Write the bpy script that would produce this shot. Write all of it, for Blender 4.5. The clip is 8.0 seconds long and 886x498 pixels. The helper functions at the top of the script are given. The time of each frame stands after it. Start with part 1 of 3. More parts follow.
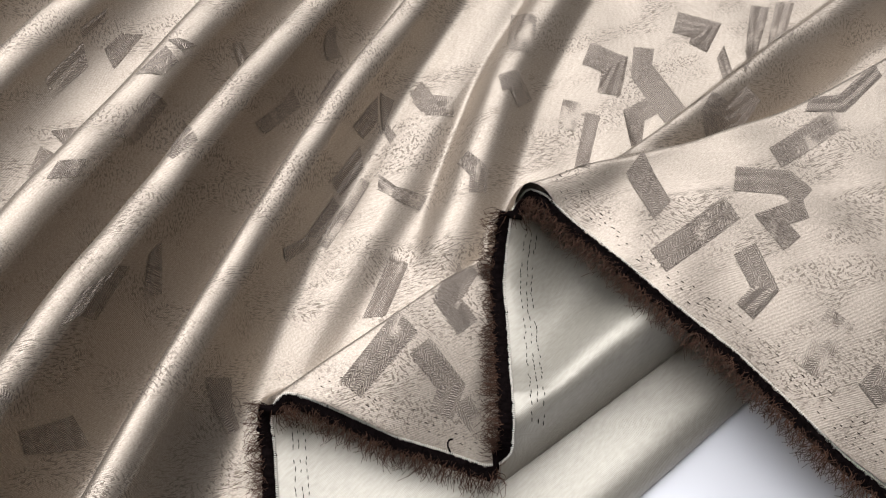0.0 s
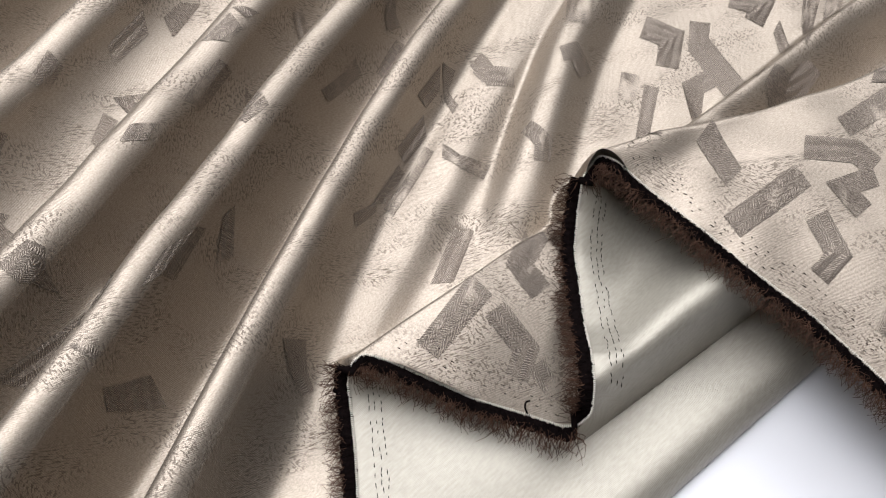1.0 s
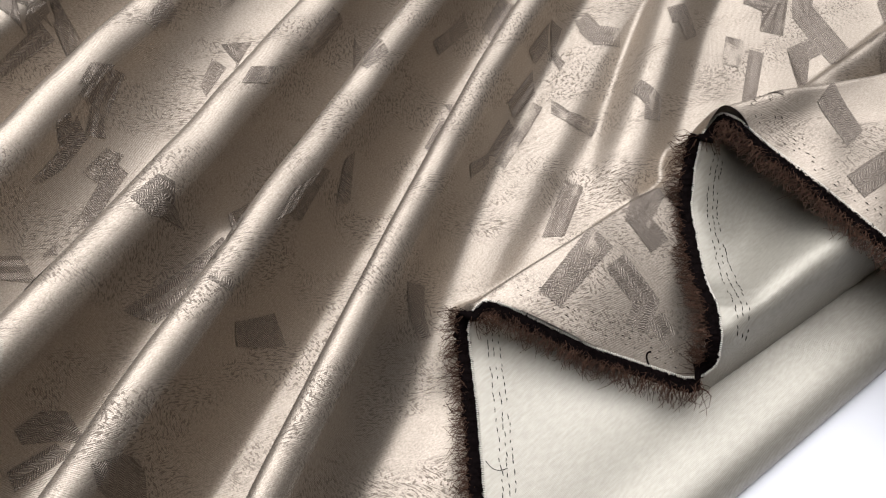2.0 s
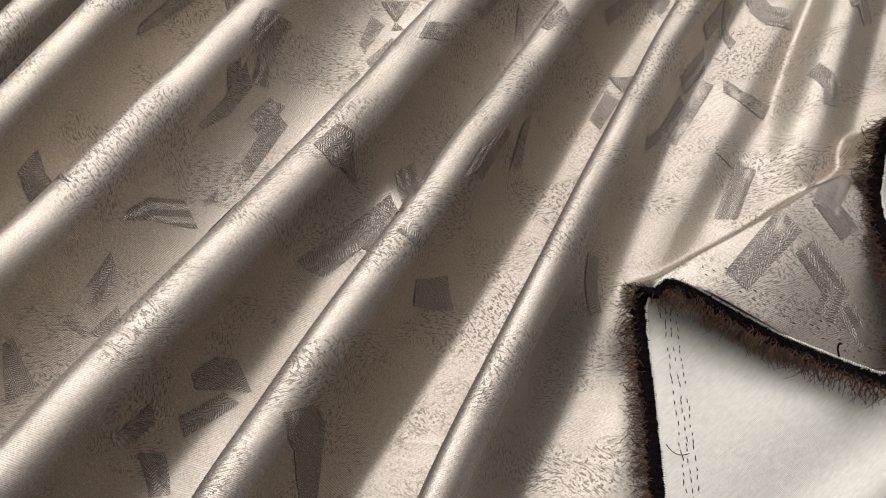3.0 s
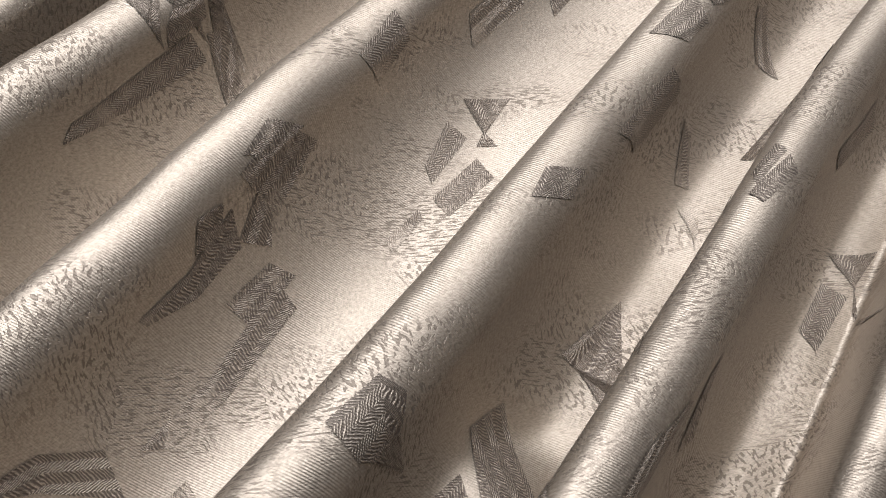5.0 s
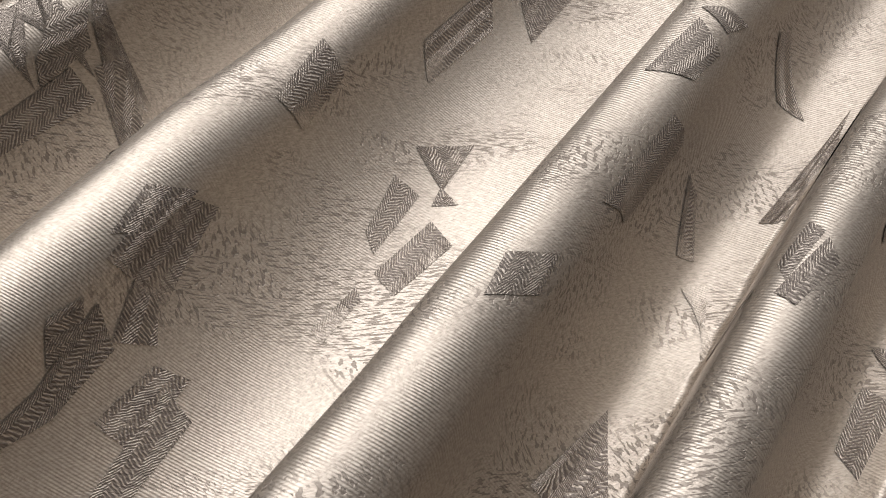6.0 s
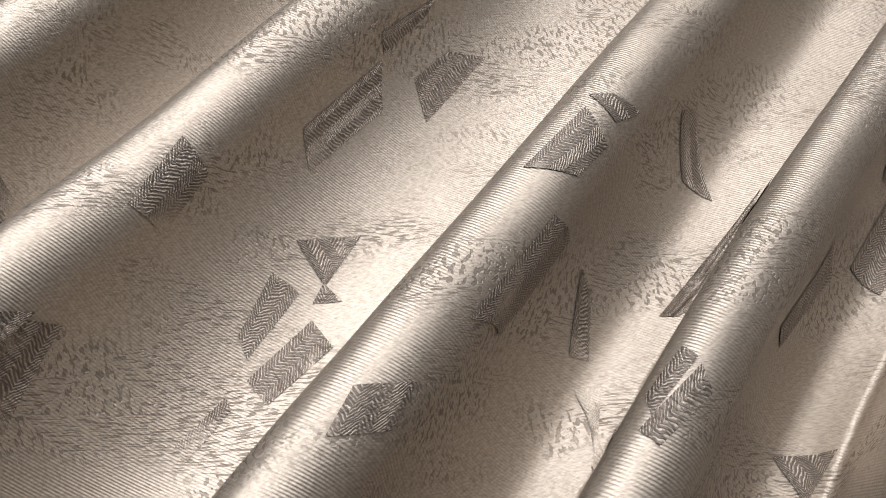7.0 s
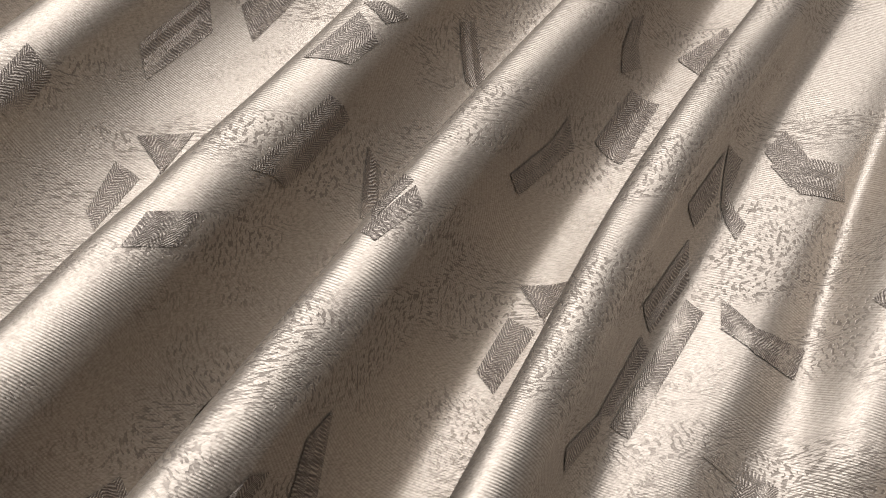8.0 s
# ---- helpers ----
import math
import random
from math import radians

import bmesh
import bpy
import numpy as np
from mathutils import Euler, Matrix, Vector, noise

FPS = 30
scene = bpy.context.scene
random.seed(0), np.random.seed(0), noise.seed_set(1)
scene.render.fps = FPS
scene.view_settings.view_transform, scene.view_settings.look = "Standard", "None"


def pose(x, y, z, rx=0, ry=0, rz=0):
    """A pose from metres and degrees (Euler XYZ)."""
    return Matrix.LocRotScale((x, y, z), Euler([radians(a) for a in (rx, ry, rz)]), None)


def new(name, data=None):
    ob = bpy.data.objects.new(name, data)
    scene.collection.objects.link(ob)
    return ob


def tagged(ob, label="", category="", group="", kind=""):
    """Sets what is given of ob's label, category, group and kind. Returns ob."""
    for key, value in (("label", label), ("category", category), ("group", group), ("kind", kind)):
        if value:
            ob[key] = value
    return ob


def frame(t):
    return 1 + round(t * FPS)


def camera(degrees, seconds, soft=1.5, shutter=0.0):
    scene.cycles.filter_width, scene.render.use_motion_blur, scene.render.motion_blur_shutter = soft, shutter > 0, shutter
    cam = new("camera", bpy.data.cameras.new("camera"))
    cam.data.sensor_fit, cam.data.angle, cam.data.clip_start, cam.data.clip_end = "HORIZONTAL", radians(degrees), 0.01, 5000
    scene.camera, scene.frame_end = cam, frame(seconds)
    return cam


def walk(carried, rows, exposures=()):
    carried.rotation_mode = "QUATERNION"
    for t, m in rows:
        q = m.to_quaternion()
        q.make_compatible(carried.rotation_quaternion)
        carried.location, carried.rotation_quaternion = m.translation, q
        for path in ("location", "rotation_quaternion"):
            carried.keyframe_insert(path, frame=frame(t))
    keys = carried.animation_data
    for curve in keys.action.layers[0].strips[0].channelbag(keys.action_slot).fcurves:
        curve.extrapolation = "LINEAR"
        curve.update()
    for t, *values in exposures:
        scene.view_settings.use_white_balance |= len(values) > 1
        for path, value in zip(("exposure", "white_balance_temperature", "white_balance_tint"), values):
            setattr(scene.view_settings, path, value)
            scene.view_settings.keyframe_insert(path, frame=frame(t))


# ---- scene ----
cam = camera(56.1, 8.0, 1.1)
METRES, EYE, TILT, LEAN, TURN = 0.5, 0.35, -60.0, 0.0, 0.0
ROWS = [
    (0.0, 0.0, 0.0, 0.0, 0.0, 0.0, -0.0),
    (0.5, -0.0294, -0.0026, -0.0123, -0.18, -0.12, -0.12),
    (1.0, -0.0666, -0.0032, -0.0266, -0.29, -0.33, -0.43),
    (2.5, -0.2213, 0.0017, -0.0848, 0.75, -1.22, -4.22),
    (3.0, -0.2817, 0.0184, -0.1011, 2.23, -1.18, -6.29),
    (3.5, -0.3175, 0.0437, -0.0866, 3.42, -1.44, -8.29),
    (4.0, -0.3391, 0.108, -0.0468, 4.26, -1.44, -9.69),
    (4.5, -0.3511, 0.223, 0.0053, 4.89, -1.63, -10.41),
    (6.0, -0.338, 0.4273, 0.0834, 5.63, -1.54, -10.98),
    (6.5, -0.3232, 0.4441, 0.1111, 5.46, -1.15, -10.77),
    (7.0, -0.2974, 0.456, 0.1347, 4.92, -0.78, -10.14),
    (7.5, -0.2536, 0.4363, 0.1311, 4.13, -0.37, -9.01),
    (8.0, -0.1903, 0.3757, 0.0813, 2.98, -0.18, -7.8),
]
walk(cam, [(t, pose(0, 0, EYE, TILT, LEAN, TURN) @ pose(METRES * x, METRES * y, METRES * z, 90 + pitch, roll, yaw)) for t, x, y, z, yaw, pitch, roll in ROWS])

# ---- light ----
world = bpy.data.worlds.new("world")
scene.world = world
world.use_nodes = True
world.node_tree.nodes["Background"].inputs[0].default_value = (0.55, 0.65, 0.8, 1)
world.node_tree.nodes["Background"].inputs[1].default_value = 0.3
CEIL_Z = 1.95
# two unseen area lamps added in the ceiling: a large one over the folds and a smaller one beyond the turned-back
# corner, to brighten it
ADDED_LIGHTS = [(-1.9, 0.3, -0.4, 2.7), (0.45, 2.0, 1.0, 3.1)]
for x0, x1, y0, y1 in ADDED_LIGHTS:
    area_light = bpy.data.lights.new("added_area_light", "AREA")
    area_light.shape, area_light.size, area_light.size_y = "RECTANGLE", x1 - x0 - 0.06, y1 - y0 - 0.06
    area_light.energy, area_light.color = 15.4 * (x1 - x0) * (y1 - y0), (0.98, 0.985, 1.02)
    new("added_area_light", area_light).matrix_world = pose((x0 + x1) / 2, (y0 + y1) / 2, CEIL_Z + 0.05)


# ---- form ----
# The cloth is one sheet thrown into folds. Each fold is a crest line with a height and a reach on both sides.
FOLDS = []
STEEP, HOLLOW, TIGHT = 1.3, 0.72, 0.62
TAIL_U = np.linspace(0, 2.6, 80)
TAIL_X = np.concatenate([[0], np.cumsum(np.cos(STEEP * np.exp(-(TAIL_U[1:] + TAIL_U[:-1]) / 2)) * np.diff(TAIL_U))])
TAIL_Z = np.concatenate([[0], np.cumsum(np.sin(STEEP * np.exp(-(TAIL_U[1:] + TAIL_U[:-1]) / 2)) * np.diff(TAIL_U))])


def fold(points, left, right, radius=0.0, lean=0.0, power=2.4, end=0.02):
    """A crest through (x, y, z) points; left and right: its reach, in metres (several: from its start to its end); end: how softly it dies away past its ends."""
    p = np.array(points, float)
    s = np.concatenate([[0], np.cumsum(np.hypot(np.diff(p[:, 0]), np.diff(p[:, 1])))])
    fine = np.linspace(0, s[-1], 160)
    cols = []
    for k in range(3):
        raw = np.interp(fine, s, p[:, k])
        pad = np.concatenate([raw[0] + (raw[0] - raw[1:13][::-1]), raw, raw[-1] + (raw[-1] - raw[-13:-1][::-1])])
        cols.append(np.convolve(pad, np.hanning(25) / np.hanning(25).sum(), "valid"))
    FOLDS.append((np.stack(cols, 1), left, right, radius, lean, power, end))


def tube(points, radius, left, right, lean=0.10):
    """A round, stood-up fold: an arc of that radius on top of walls that sweep out to left and right."""
    fold(points, left, right, radius, lean, 0.0)


tube([(-0.466, -0.02, 0.058), (-0.410, 0.135, 0.058), (-0.383, 0.205, 0.058), (-0.348, 0.30, 0.052), (-0.318, 0.38, 0.045), (-0.26, 0.52, 0.04)], 0.009, 0.016, 0.023)
tube([(-0.43, -0.02, 0.05), (-0.40, 0.06, 0.05), (-0.372, 0.135, 0.05), (-0.354, 0.179, 0.05), (-0.342, 0.212, 0.05), (-0.308, 0.30, 0.045), (-0.278, 0.38, 0.04), (-0.22, 0.52, 0.04)], 0.0085, 0.015, 0.022)
tube([(-0.41, -0.04, 0.05), (-0.36, 0.09, 0.05), (-0.343, 0.13, 0.05), (-0.312, 0.21, 0.05), (-0.295, 0.245, 0.047), (-0.268, 0.30, 0.043), (-0.24, 0.36, 0.04), (-0.16, 0.54, 0.035)], 0.010, 0.013, 0.039)
tube([(-0.37, -0.05, 0.052), (-0.337, 0.025, 0.052), (-0.312, 0.078, 0.052), (-0.296, 0.111, 0.051), (-0.249, 0.216, 0.049), (-0.229, 0.262, 0.043), (-0.214, 0.293, 0.042), (-0.18, 0.36, 0.038), (-0.1, 0.54, 0.03)], 0.0115, 0.013, 0.058)
tube([(-0.30, -0.05, 0.066), (-0.262, 0.023, 0.066), (-0.233, 0.075, 0.065), (-0.197, 0.150, 0.057), (-0.166, 0.225, 0.047), (-0.145, 0.274, 0.042), (-0.125, 0.319, 0.039), (-0.09, 0.39, 0.035), (-0.02, 0.54, 0.03)], 0.0120, 0.014, 0.037)
tube([(-0.228, -0.05, 0.06), (-0.199, 0.026, 0.062), (-0.177, 0.074, 0.062), (-0.144, 0.150, 0.059), (-0.122, 0.202, 0.053), (-0.105, 0.245, 0.049), (-0.088, 0.282, 0.045), (-0.063, 0.331, 0.04), (-0.03, 0.40, 0.036), (0.04, 0.54, 0.03)], 0.0095, 0.0130, 0.029)
tube([(-0.162, -0.05, 0.046), (-0.134, 0.039, 0.048), (-0.105, 0.115, 0.048), (-0.091, 0.155, 0.047), (-0.074, 0.2, 0.043), (-0.060, 0.24, 0.040), (-0.050, 0.262, 0.040), (-0.030, 0.302, 0.038), (0.0, 0.36, 0.034), (0.08, 0.52, 0.03)], 0.0085, 0.0125, (0.027, 0.034, 0.040, 0.046))
fold([(-0.085, 0.10, 0.006), (-0.048, 0.184, 0.011), (-0.024, 0.235, 0.012), (-0.007, 0.278, 0.012), (0.024, 0.339, 0.013), (0.06, 0.42, 0.014), (0.11, 0.54, 0.014)], 0.017, 0.016)
fold([(0.004, 0.205, 0.012), (0.018, 0.251, 0.020), (0.034, 0.306, 0.020), (0.051, 0.339, 0.019), (0.085, 0.41, 0.018), (0.14, 0.54, 0.014)], 0.015, 0.017)
# the raised floor of one hollow, which ends in a step
fold([(-0.245, -0.02, 0.016), (-0.218, 0.055, 0.018), (-0.19, 0.11, 0.020), (-0.174, 0.139, 0.021)], 0.026, 0.020, end=0.02)
# the pleat that ends in the lower hem tip, and the broad one with its two diverging creases
fold([(-0.066, 0.1185, 0.027), (-0.043, 0.135, 0.030), (-0.020, 0.151, 0.032), (-0.001, 0.168, 0.028), (0.019, 0.182, 0.024), (0.035, 0.20, 0.018)], 0.0065, 0.075, power=2.0, end=0.005)
fold([(0.034, 0.202, 0.045), (0.071, 0.219, 0.042), (0.097, 0.241, 0.037), (0.123, 0.263, 0.033), (0.147, 0.286, 0.030), (0.184, 0.319, 0.027), (0.225, 0.352, 0.026), (0.32, 0.43, 0.024)], 0.008, 0.022, power=2.0, end=0.005)
fold([(0.038, 0.204, 0.046), (0.075, 0.217, 0.046), (0.121, 0.233, 0.047), (0.169, 0.253, 0.047), (0.214, 0.280, 0.046), (0.30, 0.34, 0.045)], 0.010, 0.34, power=2.0, end=0.010)


def lift(x, y):
    """Height of the sheet, and how far its folds push it sideways, at plan places x, y (flat arrays)."""
    total, dx, dy, base = np.zeros_like(x), np.zeros_like(x), np.zeros_like(x), 0.004
    for c, left, right, radius, lean, power, fade in FOLDS:
        near = np.empty(len(x), int)
        for k in range(0, len(x), 20000):
            cut = slice(k, k + 20000)
            near[cut] = np.argmin((x[cut, None] - c[None, :, 0]) ** 2 + (y[cut, None] - c[None, :, 1]) ** 2, 1)
        near = np.clip(near, 1, len(c) - 2)
        tx, ty = c[near + 1, 0] - c[near - 1, 0], c[near + 1, 1] - c[near - 1, 1]
        length = np.hypot(tx, ty)
        tx, ty = tx / length, ty / length
        ox, oy = x - c[near, 0], y - c[near, 1]
        along = ox * tx + oy * ty
        d = ox * ty - oy * tx
        spot, index = near + along / (length / 2), np.arange(len(c))
        slope = np.gradient(c, axis=0)
        tx, ty = np.interp(spot, index, slope[:, 0]), np.interp(spot, index, slope[:, 1])
        length = np.hypot(tx, ty)
        tx, ty = tx / length, ty / length
        inner = np.clip(spot, 0, len(c) - 1)
        ox, oy = x - np.interp(inner, index, c[:, 0]), y - np.interp(inner, index, c[:, 1])
        d = ox * ty - oy * tx
        z = np.interp(spot, index, c[:, 2])
        if radius:
            if isinstance(right, tuple):
                right = np.interp(spot, np.linspace(0, len(c) - 1, len(right)), right)
            reach, turn = np.where(d < 0, 0.8 * left, right), 1.45
            out = np.abs(d)
            tight = np.where(d < 0, TIGHT * radius, radius)
            arc = tight * turn
            angle = np.minimum(out / tight, turn)
            s = np.clip((out - arc) / (reach - arc), 0, 1)
            x0, z0 = tight * math.sin(turn), z - tight * (1 - math.cos(turn))
            x1, z1 = x0 + 0.4 * z0 * math.cos(turn), z0 - 0.55 * z0 * math.sin(turn)
            x2 = x0 + 0.25 * (reach - x0)
            wall_d = (1 - s) ** 3 * x0 + 3 * (1 - s) ** 2 * s * x1 + 3 * (1 - s) * s * s * x2 + s ** 3 * reach
            wall_z = (1 - s) ** 3 * z0 + 3 * (1 - s) ** 2 * s * z1
            # to the right the fold falls in a steep flank, whose slope dies away across the hollow up to the next fold
            start_d, start_z = radius * math.sin(STEEP), z - radius * (1 - math.cos(STEEP))
            tail = HOLLOW * z
            flank = np.maximum(start_z - tail, 0) / math.sin(STEEP)
            wide, long = tail / TAIL_Z[-1], tail / TAIL_Z[-1] * TAIL_U[-1]
            squeeze = np.minimum(1, (right - start_d) / (flank * math.cos(STEEP) + wide * TAIL_X[-1]))
            level = np.maximum(right - start_d - flank * math.cos(STEEP) - wide * TAIL_X[-1], 0)
            run = np.clip((out - radius * STEEP) / (right - radius * STEEP), 0, 1) * (flank + long + level)
            down, tail_u = np.minimum(run, flank), np.clip((run - flank) / wide, 0, TAIL_U[-1])
            slope_d = start_d + squeeze * (down * math.cos(STEEP) + wide * np.interp(tail_u, TAIL_U, TAIL_X)) + np.maximum(run - flank - long, 0)
            slope_z = np.maximum(start_z - down * math.sin(STEEP) - wide * np.interp(tail_u, TAIL_U, TAIL_Z), 0)
            wall_d, wall_z, arc = np.where(d < 0, wall_d, slope_d), np.where(d < 0, wall_z, slope_z), np.where(d < 0, arc, radius * STEEP)
            h = np.where(out < arc, z - tight * (1 - np.cos(angle)), wall_z)
            at = np.where(out < arc, tight * np.sin(angle), np.where(out < reach, wall_d, out))
            side = np.sign(d) * (at - out) - lean * h
        else:
            q = np.abs(d) / np.where(d < 0, left, right)
            past = np.maximum(np.abs(along) - 0.004, 0)
            h = z * np.exp(-q ** power - (past / fade) ** 2)
            side = 0 * h
        total += h ** 4
        dx, dy = dx + side * ty, dy - side * tx
    ripple = 0.0005 * np.sin(61 * x - 23 * y) + 0.0004 * np.sin(37 * y + 83 * x + 1) + 0.0003 * np.sin(150 * x + 47 * y + 2 * np.sin(31 * y)) + 0.00025 * np.sin(95 * y - 120 * x + 3 * np.sin(40 * x))
    return (total + base ** 4) ** 0.25 + ripple, dx, dy


def sheet(x, y):
    """Places on the cloth's face for plan places x, y."""
    x, y = np.asarray(x, float).ravel(), np.asarray(y, float).ravel()
    z, dx, dy = lift(x, y)
    return np.stack([x + dx, y + dy, z], 1)


# the cut edge: down the turned-back border, along the front edge, into the pleat, round its tip and away
LOW_BORDER = [(-0.054, -0.10, 0.010), (-0.061, 0.030, 0.011), (-0.066, 0.079, 0.012), (-0.069, 0.100, 0.014), (-0.0705, 0.109, 0.018), (-0.069, 0.115, 0.025)]
LOW_FRONT = [(-0.069, 0.115, 0.025), (-0.064, 0.1185, 0.028), (-0.054, 0.116, 0.027), (-0.043, 0.112, 0.024), (-0.019, 0.102, 0.021), (0.003, 0.096, 0.019), (0.017, 0.090, 0.022), (0.023, 0.090, 0.026)]
HIGH_BORDER = [(0.023, 0.090, 0.026), (0.0265, 0.092, 0.033), (0.0272, 0.101, 0.040), (0.0270, 0.114, 0.040), (0.0275, 0.131, 0.029), (0.0275, 0.152, 0.0245), (0.0265, 0.169, 0.025), (0.0285, 0.187, 0.031), (0.0305, 0.1985, 0.041)]
HIGH_FRONT = [(0.0305, 0.1985, 0.041), (0.037, 0.2055, 0.0465), (0.044, 0.2025, 0.047), (0.055, 0.189, 0.047), (0.075, 0.170, 0.046), (0.096, 0.148, 0.045), (0.117, 0.129, 0.043), (0.137, 0.107, 0.040), (0.152, 0.090, 0.037), (0.169, 0.076, 0.034), (0.26, 0.0, 0.026), (0.34, -0.10, 0.02)]


def smooth_line(points, step=0.001, soft=9):
    p = np.array(points, float)
    s = np.concatenate([[0], np.cumsum(np.linalg.norm(np.diff(p, axis=0), axis=1))])
    fine = np.linspace(0, s[-1], max(int(s[-1] / step), 2 * soft + 4))
    out = []
    for k in range(3):
        raw = np.interp(fine, s, p[:, k])
        pad = np.concatenate([2 * raw[0] - raw[1:soft + 1][::-1], raw, 2 * raw[-1] - raw[-soft - 1:-1][::-1]])
        w = np.hanning(2 * soft + 3)[1:-1]
        out.append(np.convolve(pad, w / w.sum(), "valid"))
    return np.stack(out, 1)


def inside(x, y, poly):
    """Whether plan places lie in a closed outline."""
    hit = np.zeros(len(x), bool)
    for (x0, y0), (x1, y1) in zip(poly, np.roll(poly, -1, 0)):
        cross = (y0 > y) != (y1 > y)
        hit ^= cross & (x < (x1 - x0) * (y - y0) / (y1 - y0 if y1 != y0 else 1e-9) + x0)
    return hit


EDGE = smooth_line(LOW_BORDER + LOW_FRONT[1:] + HIGH_BORDER[1:] + HIGH_FRONT[1:], soft=5)
CUT = np.concatenate([EDGE[:, :2], [(0.34, -0.2), (-0.054, -0.2)]])
# ---- end of form ----


# ---- materials ----
def material(name):
    m = bpy.data.materials.new(name)
    m.use_nodes = True
    return m, m.node_tree.nodes, m.node_tree.links, m.node_tree.nodes["Principled BSDF"]


def link_math(nodes, links, kind, a, b=None, clamp=False):
    n = nodes.new("ShaderNodeMath")
    n.operation, n.use_clamp = kind, clamp
    for k, v in enumerate((a, b)):
        if v is None:
            continue
        if isinstance(v, (int, float)):
            n.inputs[k].default_value = v
        else:
            links.new(v, n.inputs[k])
    return n.outputs[0]


def noise_of(nodes, links, vector, scale, detail=2.0, stretch=(1, 1, 1), turn=0.0, rough=0.5):
    m = nodes.new("ShaderNodeMapping")
    m.inputs["Rotation"].default_value = (0, 0, radians(turn))
    links.new(vector, m.inputs["Vector"])
    s = nodes.new("ShaderNodeMapping")
    s.inputs["Scale"].default_value = stretch
    links.new(m.outputs[0], s.inputs["Vector"])
    n = nodes.new("ShaderNodeTexNoise")
    n.inputs["Scale"].default_value, n.inputs["Detail"].default_value, n.inputs["Roughness"].default_value = scale, detail, rough
    links.new(s.outputs[0], n.inputs["Vector"])
    return n.outputs["Fac"]


def ramp(nodes, links, fac, low, high):
    n = nodes.new("ShaderNodeMapRange")
    n.inputs["From Min"].default_value, n.inputs["From Max"].default_value = low, high
    links.new(fac, n.inputs["Value"])
    return n.outputs[0]


def mix(nodes, links, fac, a, b):
    n = nodes.new("ShaderNodeMix")
    n.data_type = "RGBA"
    for sock, v in ((n.inputs["Factor"], fac), (n.inputs["A"], a), (n.inputs["B"], b)):
        if isinstance(v, tuple):
            sock.default_value = (*v, 1)
        elif isinstance(v, (int, float)):
            sock.default_value = v
        else:
            links.new(v, sock)
    return n.outputs["Result"]


GROUND, THREAD, DARK = (0.46, 0.397, 0.330), (0.145, 0.117, 0.096), (0.112, 0.09, 0.078)


